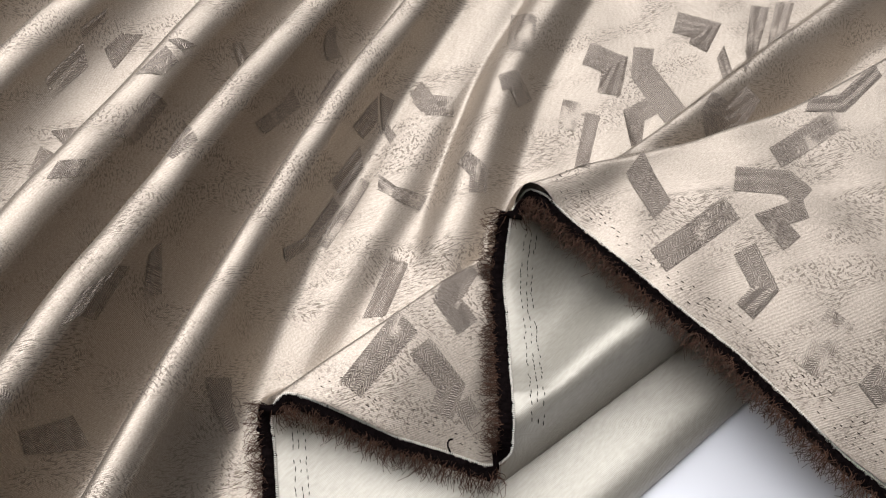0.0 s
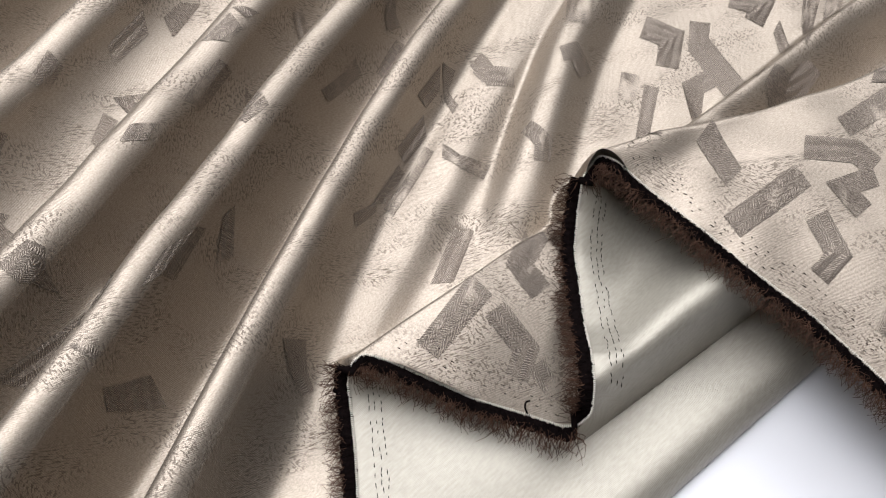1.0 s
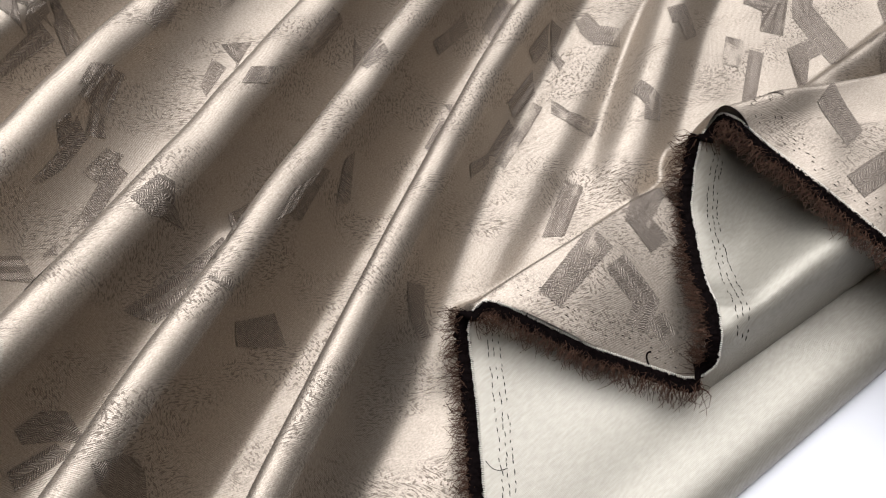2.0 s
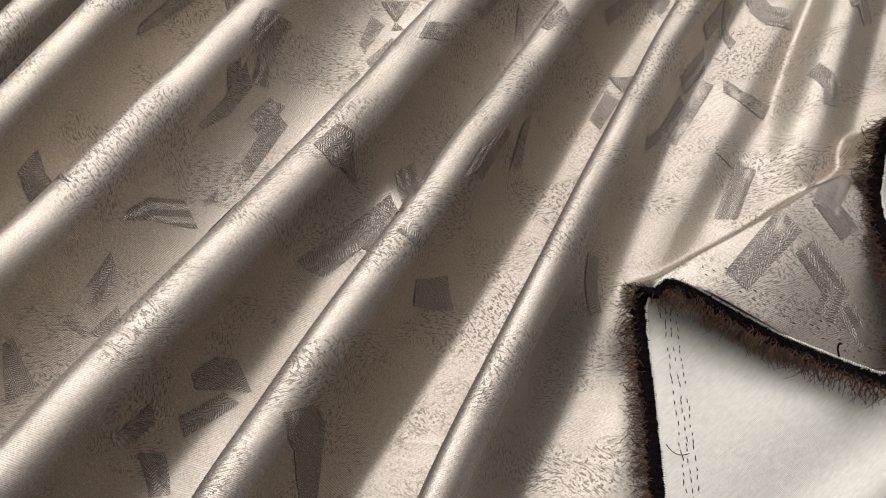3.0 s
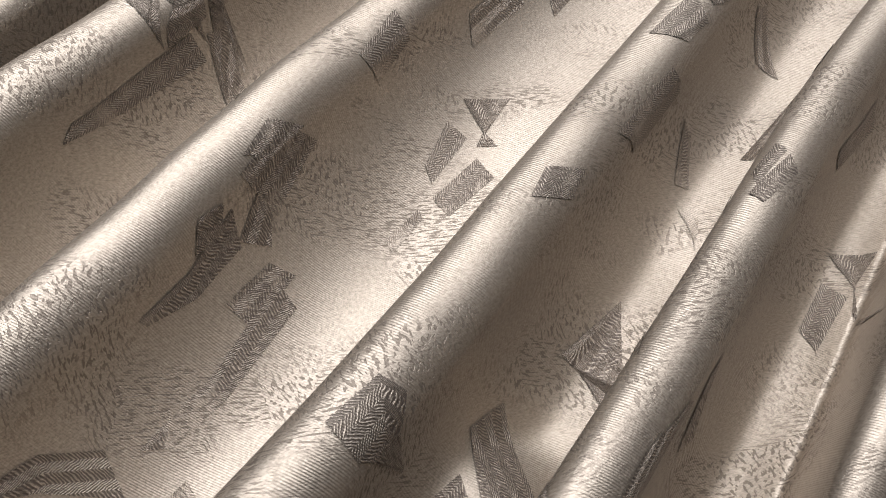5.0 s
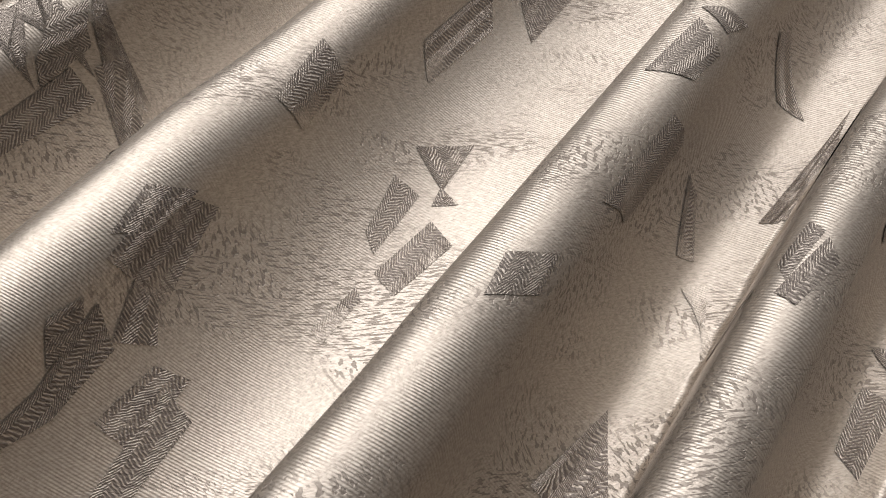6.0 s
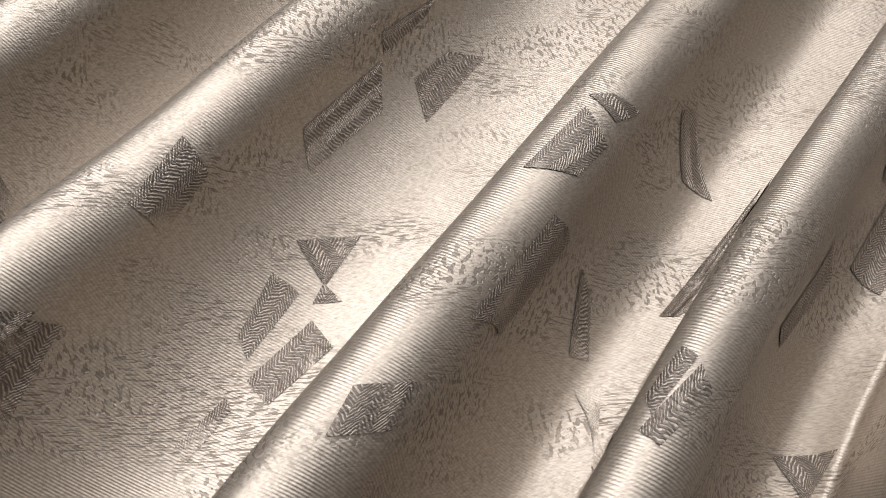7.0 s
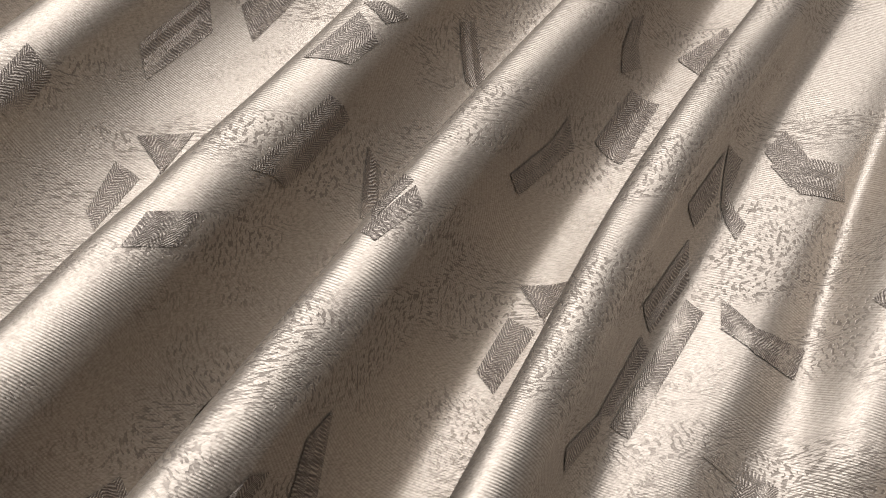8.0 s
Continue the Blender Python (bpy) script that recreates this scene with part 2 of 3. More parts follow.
def brocade(name, motif):
    """The jacquard face: champagne satin ground with short darker floats; motif adds the herringbone figure."""
    m, nodes, links, bsdf = material(name)
    uv = nodes.new("ShaderNodeUVMap")
    uv.uv_map = "weave"
    sep = nodes.new("ShaderNodeSeparateXYZ")
    links.new(uv.outputs[0], sep.inputs[0])
    u, v = sep.outputs[0], sep.outputs[1]
    big = noise_of(nodes, links, uv.outputs[0], 28, 3)
    cells = nodes.new("ShaderNodeTexVoronoi")
    cells.inputs["Scale"].default_value = 60
    links.new(uv.outputs[0], cells.inputs["Vector"])
    pick = nodes.new("ShaderNodeSeparateColor")
    links.new(cells.outputs["Color"], pick.inputs[0])
    left_hatch = ramp(nodes, links, noise_of(nodes, links, uv.outputs[0], 640, 1.0, (0.55, 2.2, 1), 32, 0.6), 0.54, 0.58)
    right_hatch = ramp(nodes, links, noise_of(nodes, links, uv.outputs[0], 640, 1.0, (0.55, 2.2, 1), -26, 0.6), 0.54, 0.58)
    hatched = nodes.new("ShaderNodeMix")
    links.new(ramp(nodes, links, pick.outputs[0], 0.60, 0.61), hatched.inputs[0])
    links.new(left_hatch, hatched.inputs[2])
    links.new(right_hatch, hatched.inputs[3])
    fleck = link_math(nodes, links, "MULTIPLY", hatched.outputs[0], ramp(nodes, links, big, 0.45, 0.57))
    grain = noise_of(nodes, links, uv.outputs[0], 1500, 1, (1, 0.45, 1), 30)
    twill = link_math(nodes, links, "SINE", link_math(nodes, links, "ADD", link_math(nodes, links, "MULTIPLY", u, 1800.0), link_math(nodes, links, "MULTIPLY", v, 10200.0)))
    weave = link_math(nodes, links, "ADD", link_math(nodes, links, "MULTIPLY", twill, 0.42), link_math(nodes, links, "MULTIPLY", grain, 0.8))
    colour = mix(nodes, links, ramp(nodes, links, noise_of(nodes, links, uv.outputs[0], 1300, 3, (1, 0.7, 1), 20), 0.35, 0.65), GROUND, (0.345, 0.295, 0.244))
    speckle = ramp(nodes, links, noise_of(nodes, links, uv.outputs[0], 2300, 2, (1, 0.6, 1), 35, 0.7), 0.5, 0.72)
    colour = mix(nodes, links, link_math(nodes, links, "MULTIPLY", speckle, 0.5), colour, THREAD)
    colour = mix(nodes, links, link_math(nodes, links, "MULTIPLY", fleck, 0.66), colour, THREAD)
    height = link_math(nodes, links, "ADD", weave, link_math(nodes, links, "MULTIPLY", fleck, -1.1))
    if motif:
        fig = nodes.new("ShaderNodeUVMap")
        fig.uv_map = "figure"
        fsep = nodes.new("ShaderNodeSeparateXYZ")
        links.new(fig.outputs[0], fsep.inputs[0])
        a, b = fsep.outputs[0], fsep.outputs[1]
        wob = noise_of(nodes, links, uv.outputs[0], 420, 2)
        zig = link_math(nodes, links, "ADD", link_math(nodes, links, "ADD", a, link_math(nodes, links, "PINGPONG", link_math(nodes, links, "ADD", b, 1.0), 0.0030)), link_math(nodes, links, "MULTIPLY", wob, 0.0016))
        hatch = ramp(nodes, links, link_math(nodes, links, "SINE", link_math(nodes, links, "MULTIPLY", zig, 6600.0)), -0.9, 0.5)
        worn = noise_of(nodes, links, uv.outputs[0], 120, 3, (1, 0.6, 1), 20)
        fade = nodes.new("ShaderNodeAttribute")
        fade.attribute_name = "fade"
        broken = ramp(nodes, links, link_math(nodes, links, "ADD", worn, link_math(nodes, links, "MULTIPLY", fade.outputs["Fac"], -0.62)), 0.02, 0.24)
        mask = link_math(nodes, links, "MULTIPLY", hatch, broken, True)
        colour = mix(nodes, links, link_math(nodes, links, "MULTIPLY", mask, 0.85), colour, DARK)
        height = link_math(nodes, links, "ADD", height, link_math(nodes, links, "MULTIPLY", mask, -2.0))
    links.new(colour, bsdf.inputs["Base Color"])
    bsdf.inputs["Metallic"].default_value = 0.88
    links.new(ramp_to(nodes, links, fleck, 0.48, 0.6), bsdf.inputs["Roughness"])
    bsdf.inputs["Specular IOR Level"].default_value = 0.4
    bump = nodes.new("ShaderNodeBump")
    bump.inputs["Strength"].default_value, bump.inputs["Distance"].default_value = 0.65, 0.0001
    links.new(height, bump.inputs["Height"])
    links.new(bump.outputs[0], bsdf.inputs["Normal"])
    return m


def ramp_to(nodes, links, fac, low, high):
    n = nodes.new("ShaderNodeMapRange")
    n.inputs["To Min"].default_value, n.inputs["To Max"].default_value = low, high
    links.new(fac, n.inputs["Value"])
    return n.outputs[0]


def plain(name, colour, rough, speck=0.12, scale=60.0, metal=0.0, bump=0.0, coords="Object"):
    m, nodes, links, bsdf = material(name)
    tc = nodes.new("ShaderNodeTexCoord")
    f = noise_of(nodes, links, tc.outputs[coords], scale, 4)
    dark = tuple(c * (1 - speck) for c in colour)
    links.new(mix(nodes, links, ramp(nodes, links, f, 0.35, 0.65), colour, dark), bsdf.inputs["Base Color"])
    bsdf.inputs["Roughness"].default_value, bsdf.inputs["Metallic"].default_value = rough, metal
    bsdf.inputs["Specular IOR Level"].default_value = 0.5 if rough < 0.7 else 0.12
    if bump:
        b = nodes.new("ShaderNodeBump")
        b.inputs["Strength"].default_value, b.inputs["Distance"].default_value = 0.4, bump
        links.new(f, b.inputs["Height"])
        links.new(b.outputs[0], bsdf.inputs["Normal"])
    return m


def satin_back(name):
    m, nodes, links, bsdf = material(name)
    uv = nodes.new("ShaderNodeUVMap")
    uv.uv_map = "weave"
    sep = nodes.new("ShaderNodeSeparateXYZ")
    links.new(uv.outputs[0], sep.inputs[0])
    twill = link_math(nodes, links, "SINE", link_math(nodes, links, "ADD", link_math(nodes, links, "MULTIPLY", sep.outputs[0], 6500.0), link_math(nodes, links, "MULTIPLY", sep.outputs[1], 6500.0)))
    fine = noise_of(nodes, links, uv.outputs[0], 900, 2, (1, 0.25, 1), 45)
    links.new(mix(nodes, links, ramp(nodes, links, fine, 0.3, 0.7), (0.41, 0.38, 0.322), (0.345, 0.318, 0.265)), bsdf.inputs["Base Color"])
    bsdf.inputs["Roughness"].default_value, bsdf.inputs["Metallic"].default_value = 0.46, 0.4
    bsdf.inputs["Specular IOR Level"].default_value, bsdf.inputs["Sheen Weight"].default_value = 0.7, 0.1
    bump = nodes.new("ShaderNodeBump")
    bump.inputs["Strength"].default_value, bump.inputs["Distance"].default_value = 0.35, 0.00006
    links.new(link_math(nodes, links, "ADD", twill, fine), bump.inputs["Height"])
    links.new(bump.outputs[0], bsdf.inputs["Normal"])
    return m


FACE, FIGURE, BACK = brocade("brocade_face", False), brocade("brocade_figure", True), satin_back("satin_reverse")
FRINGE = plain("fringe_yarn", (0.085, 0.045, 0.030), 0.9, 0.5, 300)
CORE = plain("dark_edge_yarn", (0.006, 0.004, 0.004), 0.95, 0.5, 900, bump=0.0008)
CORE.node_tree.nodes["Principled BSDF"].inputs["Specular IOR Level"].default_value = 0.02
WHITE_YARN = plain("cream_binding_yarn", (0.72, 0.68, 0.60), 0.6, 0.1, 500)
TABLE_WHITE = plain("white_laminate", (0.74, 0.74, 0.77), 0.4, 0.03, 9)
# very dark, so the unseen walls throw little light on the fold flanks
DARK_WALL = plain("dark_wall", (0.07, 0.062, 0.053), 0.85, 0.05, 3)
CEILING_PAINT = plain("ceiling_paint", (0.55, 0.52, 0.48), 0.9, 0.04, 3)
FLOOR_WOOD = plain("floor_boards", (0.22, 0.14, 0.085), 0.5, 0.3, 8)
METAL = plain("painted_metal", (0.5, 0.5, 0.5), 0.4, 0.1, 20, 0.5)


# ---- building helpers ----
def part(name, bm, mat, parent=None, label=""):
    me = bpy.data.meshes.new(name)
    bm.to_mesh(me)
    bm.free()
    me.materials.append(mat)
    ob = new(name, me)
    ob.parent = parent
    return tagged(ob, label)


def raw_part(name, verts, faces, mat, parent=None, label="", smooth=True, weave=None, figure=None, fade=None):
    me = bpy.data.meshes.new(name)
    verts, faces = np.asarray(verts, np.float32), np.asarray(faces, np.int32)
    per = faces.shape[1]
    me.vertices.add(len(verts))
    me.vertices.foreach_set("co", verts.ravel())
    me.loops.add(faces.size)
    me.loops.foreach_set("vertex_index", faces.ravel())
    me.polygons.add(len(faces))
    me.polygons.foreach_set("loop_start", np.arange(0, faces.size, per, dtype=np.int32))
    me.polygons.foreach_set("use_smooth", np.full(len(faces), smooth))
    for layer, values in (("weave", weave), ("figure", figure)):
        if values is not None:
            me.uv_layers.new(name=layer).data.foreach_set("uv", np.asarray(values, np.float32)[faces.ravel()].ravel())
    if fade is not None:
        me.attributes.new("fade", "FLOAT", "POINT").data.foreach_set("value", np.asarray(fade, np.float32))
    me.update(calc_edges=True)
    me.validate()
    me.materials.append(mat)
    ob = new(name, me)
    ob.parent = parent
    return tagged(ob, label)


def box(bm, x0, x1, y0, y1, z0, z1, bevel=0.0):
    made = bmesh.ops.create_cube(bm, size=1, matrix=Matrix.Translation(((x0 + x1) / 2, (y0 + y1) / 2, (z0 + z1) / 2)) @ Matrix.Diagonal((x1 - x0, y1 - y0, z1 - z0, 1)))
    if bevel:
        edges = list({e for v in made["verts"] for e in v.link_edges})
        bmesh.ops.bevel(bm, geom=edges, offset=bevel, segments=2, affect="EDGES")


def boxed(name, dims, mat, parent=None, bevel=0.0, label="", **tags):
    bm = bmesh.new()
    box(bm, *dims, bevel)
    ob = part(name, bm, mat, parent, label)
    return tagged(ob, **tags) if tags else ob


# ---- the unseen room, added round the table ----
FLOOR_Z = -0.75
W, E, S, N = -2.5, 2.5, -2.5, 3.4
boxed("floor", (W - 0.1, E + 0.1, S - 0.1, N + 0.1, FLOOR_Z - 0.1, FLOOR_Z), FLOOR_WOOD, label="dark wooden floor under the table", category="floor", kind="structure")
# unseen walls added to close off light and darken the folds' sides
for name, dims in (("unseen_wall_west", (W - 0.1, W, S, N)), ("unseen_wall_east", (E, E + 0.1, S, N)), ("unseen_wall_south", (W - 0.1, E + 0.1, S - 0.1, S)), ("unseen_wall_north", (W - 0.1, E + 0.1, N, N + 0.1))):
    boxed(name, (*dims, FLOOR_Z, CEIL_Z), DARK_WALL, label="plain dark unseen wall, added to keep the fold flanks dark", category="wall", kind="structure")
# unseen ceiling, left open where the two added lamps shine through
bm = bmesh.new()
(ax, bx, ay, by), (cx, dx, cy, dy) = ADDED_LIGHTS
for slab in ((W - 0.1, ax, S - 0.1, N + 0.1), (ax, bx, S - 0.1, ay), (ax, bx, by, N + 0.1), (bx, cx, S - 0.1, N + 0.1), (cx, dx, S - 0.1, cy), (cx, dx, dy, N + 0.1), (dx, E + 0.1, S - 0.1, N + 0.1)):
    box(bm, *slab, CEIL_Z, CEIL_Z + 0.15)
tagged(part("ceiling", bm, CEILING_PAINT), "plain unseen ceiling with openings for the two added area lamps", "ceiling", kind="structure")
table = tagged(new("table"), "white laminate table with the cloth on it", "table")
boxed("tabletop", (-0.95, 0.75, -0.45, 0.85, -0.028, 0.0), TABLE_WHITE, table, 0.004)
for lx in (-0.88, 0.68):
    for ly in (-0.38, 0.78):
        boxed("leg", (lx - 0.025, lx + 0.025, ly - 0.025, ly + 0.025, FLOOR_Z, -0.029), METAL, table, 0.004)

# ---- the cloth ----
cloth = tagged(new("fabric"), "champagne jacquard fabric with brown chevrons, draped in folds on the table", "fabric")


def weave_of(grid):
    """Lengths across and along a grid of places (rows, columns, 3), in metres of cloth."""
    across = np.concatenate([np.zeros((grid.shape[0], 1)), np.cumsum(np.linalg.norm(np.diff(grid, axis=1), axis=2), 1)], 1)
    return np.stack([across, grid[..., 1] * 1.05], 2).reshape(-1, 2)


def quads(rows, cols):
    i = np.arange(rows * cols).reshape(rows, cols)
    return np.stack([i[:-1, :-1], i[:-1, 1:], i[1:, 1:], i[1:, :-1]], 2).reshape(-1, 4)


def trimmed(verts, faces, drop, line):
    """Drops the faces whose corners all lie past the outline, and draws the others' stray corners in to the line."""
    keep = ~drop[faces].all(1)
    faces = faces[keep]
    stray = np.unique(faces)
    stray = stray[drop[stray]]
    for k in range(0, len(stray), 2000):
        s = stray[k:k + 2000]
        near = np.argmin(((verts[s, None, :2] - line[None, :, :2]) ** 2).sum(2), 1)
        verts[s, :2] = line[near, :2]
    used, back = np.unique(faces, return_inverse=True)
    return verts[used], back.reshape(faces.shape), used


def thick(ob, metres):
    mod = ob.modifiers.new("thickness", "SOLIDIFY")
    mod.thickness, mod.offset = metres, -1.0
    return ob


gx, gy = np.meshgrid(np.arange(-0.56, 0.40, 0.0006), np.arange(-0.09, 0.54, 0.0015))
gx = gx + 0.455 * (gy - 0.15)
places = sheet(gx, gy)
weave = weave_of(places.reshape(*gx.shape, 3))
verts, faces, used = trimmed(places, quads(*gx.shape), inside(places[:, 0], places[:, 1], CUT), EDGE)
raw_part("face_side", verts, faces, FACE, cloth, "satin ground with short woven flecks", weave=weave[used])


def sloped(x, y, line, border, roll_a, roll_b, radius, low, waves):
    """Height of a turned-back layer: level with its border, rounded down to low past the rolled fold from roll_a to roll_b."""
    near = np.empty(len(x), int)
    for k in range(0, len(x), 20000):
        cut = slice(k, k + 20000)
        near[cut] = np.argmin((x[cut, None] - line[None, :, 0]) ** 2 + (y[cut, None] - line[None, :, 1]) ** 2, 1)
    d = np.hypot(x - line[near, 0], y - line[near, 1])
    ax, ay = roll_a
    bx, by = roll_b
    length = math.hypot(bx - ax, by - ay)
    inward = ((bx - ax) * (y - ay) - (by - ay) * (x - ax)) / length
    body = waves(x, y, inward)
    z = line[near, 2] + (body - line[near, 2]) * (1 - np.exp(-(d / border) ** 2))
    e = np.clip(inward / radius, 0, 1)
    return low + (z - low) * np.sqrt(np.clip(1 - (1 - e) ** 2, 0, 1)), inward


def layer(name, x0, x1, y0, y1, line, border, roll_a, roll_b, radius, low, waves, under, label):
    """A turned-back layer between its border line, its rolled fold and the pleat above it (under: two points of that crease)."""
    gx, gy = np.meshgrid(np.arange(x0, x1, 0.0014), np.arange(y0, y1, 0.0014))
    x, y = gx.ravel(), gy.ravel()
    z, inward = sloped(x, y, line, border, roll_a, roll_b, radius, low, waves)
    places = np.stack([x, y, z], 1)
    weave = weave_of(places.reshape(*gx.shape, 3))
    rise = np.arange(y0, y1, 0.001)
    edge = np.stack([np.interp(rise, np.maximum.accumulate(line[:, 1]), line[:, 0]), rise], 1)
    west = x < np.interp(y, edge[:, 1], edge[:, 0])
    past = inward < 0
    (ax, ay), (bx, by) = under
    hidden = (bx - ax) * (y - ay) - (by - ay) * (x - ax) > 0
    faces = quads(*gx.shape)
    faces = faces[~past[faces].all(1) & ~hidden[faces].any(1)]
    s = np.where(past)[0]
    ux, uy = (roll_b[0] - roll_a[0]), (roll_b[1] - roll_a[1])
    length = math.hypot(ux, uy)
    places[s, 0] += inward[s] * uy / length
    places[s, 1] -= inward[s] * ux / length
    verts, faces, used = trimmed(places, faces, west, edge)
    return raw_part(name, verts, faces, BACK, cloth, label, weave=weave[used])


low_line, high_line = smooth_line(LOW_BORDER), smooth_line(HIGH_BORDER, soft=5)
LOW_LAYER = (low_line, 0.03, (0.079, 0.081), (0.137, 0.127), 0.010, 0.001,
             lambda x, y, i: 0.0095 + 0.0035 * np.exp(-((i - 0.012) / 0.012) ** 2) + 0.0012 * np.sin(40 * x - 55 * y))
HIGH_LAYER = (high_line, 0.020, (0.027, 0.0885), (0.098, 0.140), 0.013, 0.011,
              lambda x, y, i: 0.014 + 0.026 * np.exp(-(np.abs(i - 0.014) / 0.019) ** 2.2) + 0.001 * np.sin(60 * x - 50 * y))
layer("turned_back_layer", -0.085, 0.20, -0.09, 0.19, *LOW_LAYER, ((-0.069, 0.1155), (0.03, 0.186)), "plain ivory satin reverse side")
layer("turned_back_layer", 0.015, 0.19, 0.082, 0.235, *HIGH_LAYER, ((0.031, 0.200), (0.12, 0.250)), "plain ivory satin reverse side")


# ---- edge: dark yarn core, fringe, cream binding ----
def tangent(line):
    t = np.gradient(line, axis=0)
    return t / np.linalg.norm(t, axis=1, keepdims=True)


def rod(path, radii, sides=3):
    """Corners and faces of a thin rod along a path."""
    n = len(path)
    t = tangent(path)
    a = np.cross(t, np.where(np.abs(t[:, 2:3]) > 0.9, [[1.0, 0, 0]], [[0, 0, 1.0]]))
    a /= np.linalg.norm(a, axis=1, keepdims=True)
    b = np.cross(t, a)
    ang = np.arange(sides) * 2 * math.pi / sides
    ring = path[:, None] + np.asarray(radii)[:, None, None] * (np.cos(ang)[None, :, None] * a[:, None] + np.sin(ang)[None, :, None] * b[:, None])
    i = np.arange(n * sides).reshape(n, sides)
    f = np.stack([i[:-1], np.roll(i, -1, 1)[:-1], np.roll(i, -1, 1)[1:], i[1:]], 2).reshape(-1, 4)
    return ring.reshape(-1, 3), f


def gather(pieces):
    vs, fs, k = [], [], 0
    for v, f in pieces:
        vs.append(v)
        fs.append(f + k)
        k += len(v)
    return np.concatenate(vs), np.concatenate(fs)


rng = np.random.default_rng(7)
whole = smooth_line(LOW_BORDER + LOW_FRONT[1:] + HIGH_BORDER[1:] + HIGH_FRONT[1:], 0.0006, 5)
whole[:, 2] += 0.0006
way = tangent(whole)
out = np.stack([way[:, 1], -way[:, 0], np.zeros(len(way))], 1)
out /= np.linalg.norm(out, axis=1, keepdims=True)
spans = np.cumsum([len(smooth_line(p, 0.0006)) for p in (LOW_BORDER, LOW_FRONT, HIGH_BORDER, HIGH_FRONT)])
on_border = np.zeros(len(whole), bool)
on_border[:spans[0]] = True
on_border[spans[1]:spans[2]] = True
out[on_border] *= -1
for k in range(3):
    pad = np.concatenate([np.repeat(out[:1, k], 8), out[:, k], np.repeat(out[-1:, k], 8)])
    w = np.hanning(19)[1:-1]
    out[:, k] = np.convolve(pad, w / w.sum(), "valid")
out /= np.maximum(np.linalg.norm(out, axis=1, keepdims=True), 0.3)
ring = 8
ang = np.arange(ring) * 2 * math.pi / ring
wide = 0.0029 * (1 + 0.14 * np.sin(np.arange(len(whole)) * 0.9) * np.sin(np.arange(len(whole)) * 0.23) + 0.10 * rng.standard_normal(len(whole)))
drop = np.where(on_border, 0.0, -0.0006)
centre = whole + out * 0.0030 + np.array([0, 0, 1]) * drop[:, None]
tall = 0.0015 * (1 + 0.15 * rng.standard_normal(len(whole)))
body = centre[:, None] + wide[:, None, None] * np.cos(ang)[None, :, None] * out[:, None] + (tall[:, None] * np.sin(ang)[None, :])[:, :, None] * np.array([0, 0, 1.0])
body += 0.00022 * rng.standard_normal(body.shape)
i = np.arange(len(whole) * ring).reshape(len(whole), ring)
core_faces = np.stack([i[:-1], i[1:], np.roll(i, -1, 1)[1:], np.roll(i, -1, 1)[:-1]], 2).reshape(-1, 4)
raw_part("edge_core", body.reshape(-1, 3), core_faces, CORE, cloth, "near-black dense yarn band along the cut edge", smooth=True)

pieces = []
for k in range(0, len(whole) - 1):
    for _ in range(3):
        side = out[k] + way[k] * rng.normal(0, 0.35)
        length = rng.uniform(0.0040, 0.0085) * (1.0 if rng.random() > 0.08 else 1.35)
        start = whole[k] + out[k] * rng.uniform(0.0028, 0.0052) + np.array([0, 0, rng.uniform(-0.0008, 0.0012)])
        bend = way[k] * rng.normal(0, 0.0022) + np.array([0, 0, rng.normal(0, 0.0007)])
        sag = np.array([0, 0, -rng.uniform(0.0005, 0.0022)]) * (1.0 if on_border[k] else 2.2)
        s = np.linspace(0, 1, 5)[:, None]
        path = start + side * length * s + bend * np.sin(s * math.pi) + sag * s * s + 0.00055 * rng.standard_normal((5, 3)) * s
        path[:, 2] = np.maximum(path[:, 2], 0.0012)
        pieces.append(rod(path, np.linspace(0.00017, 0.00009, 5)))
tufts = []
for k in range(len(whole)):
    for _ in range(3):
        start = whole[k] + out[k] * rng.uniform(0.0006, 0.0042) + way[k] * rng.normal(0, 0.0004) + np.array([0, 0, 0.0008])
        tip = start + out[k] * rng.normal(0.0012, 0.0009) + way[k] * rng.normal(0, 0.001) + np.array([0, 0, rng.uniform(0.0002, 0.0012)])
        tufts.append(rod(np.stack([start, (start + tip) / 2 + rng.normal(0, 0.0002, 3), tip]), np.array([0.0002, 0.00017, 0.0001])))
tagged(raw_part("edge_fuzz", *gather(tufts), CORE, cloth, "short near-black fuzz on the cut edge"), kind="stuff")
fringe = raw_part("fringe", *gather(pieces), FRINGE, cloth, "frayed dark brown yarn ends")
tagged(fringe, kind="stuff")

# cream binding stitches side by side along the very edge
pieces = []
bead_line = smooth_line(LOW_BORDER + LOW_FRONT[1:] + HIGH_BORDER[1:] + HIGH_FRONT[1:], 0.00085, 5)
bead_way = tangent(bead_line)
for p, t in zip(bead_line, bead_way):
    o = np.array([t[1], -t[0], 0]) / max(math.hypot(t[0], t[1]), 1e-6)
    half = 0.00055 * rng.uniform(0.8, 1.2)
    pieces.append(rod(p + np.array([0, 0, 0.0011]) + o * np.array([[-1.0], [-0.4], [0.4], [1.0]]) * half + np.array([0, 0, 1]) * np.array([[-0.0003], [0.0001], [0.0001], [-0.0003]]), np.array([0.00012, 0.00027, 0.00027, 0.00012]), 5))
tagged(raw_part("edge_binding", *gather(pieces), WHITE_YARN, cloth, "fine cream binding stitches"), kind="stuff")


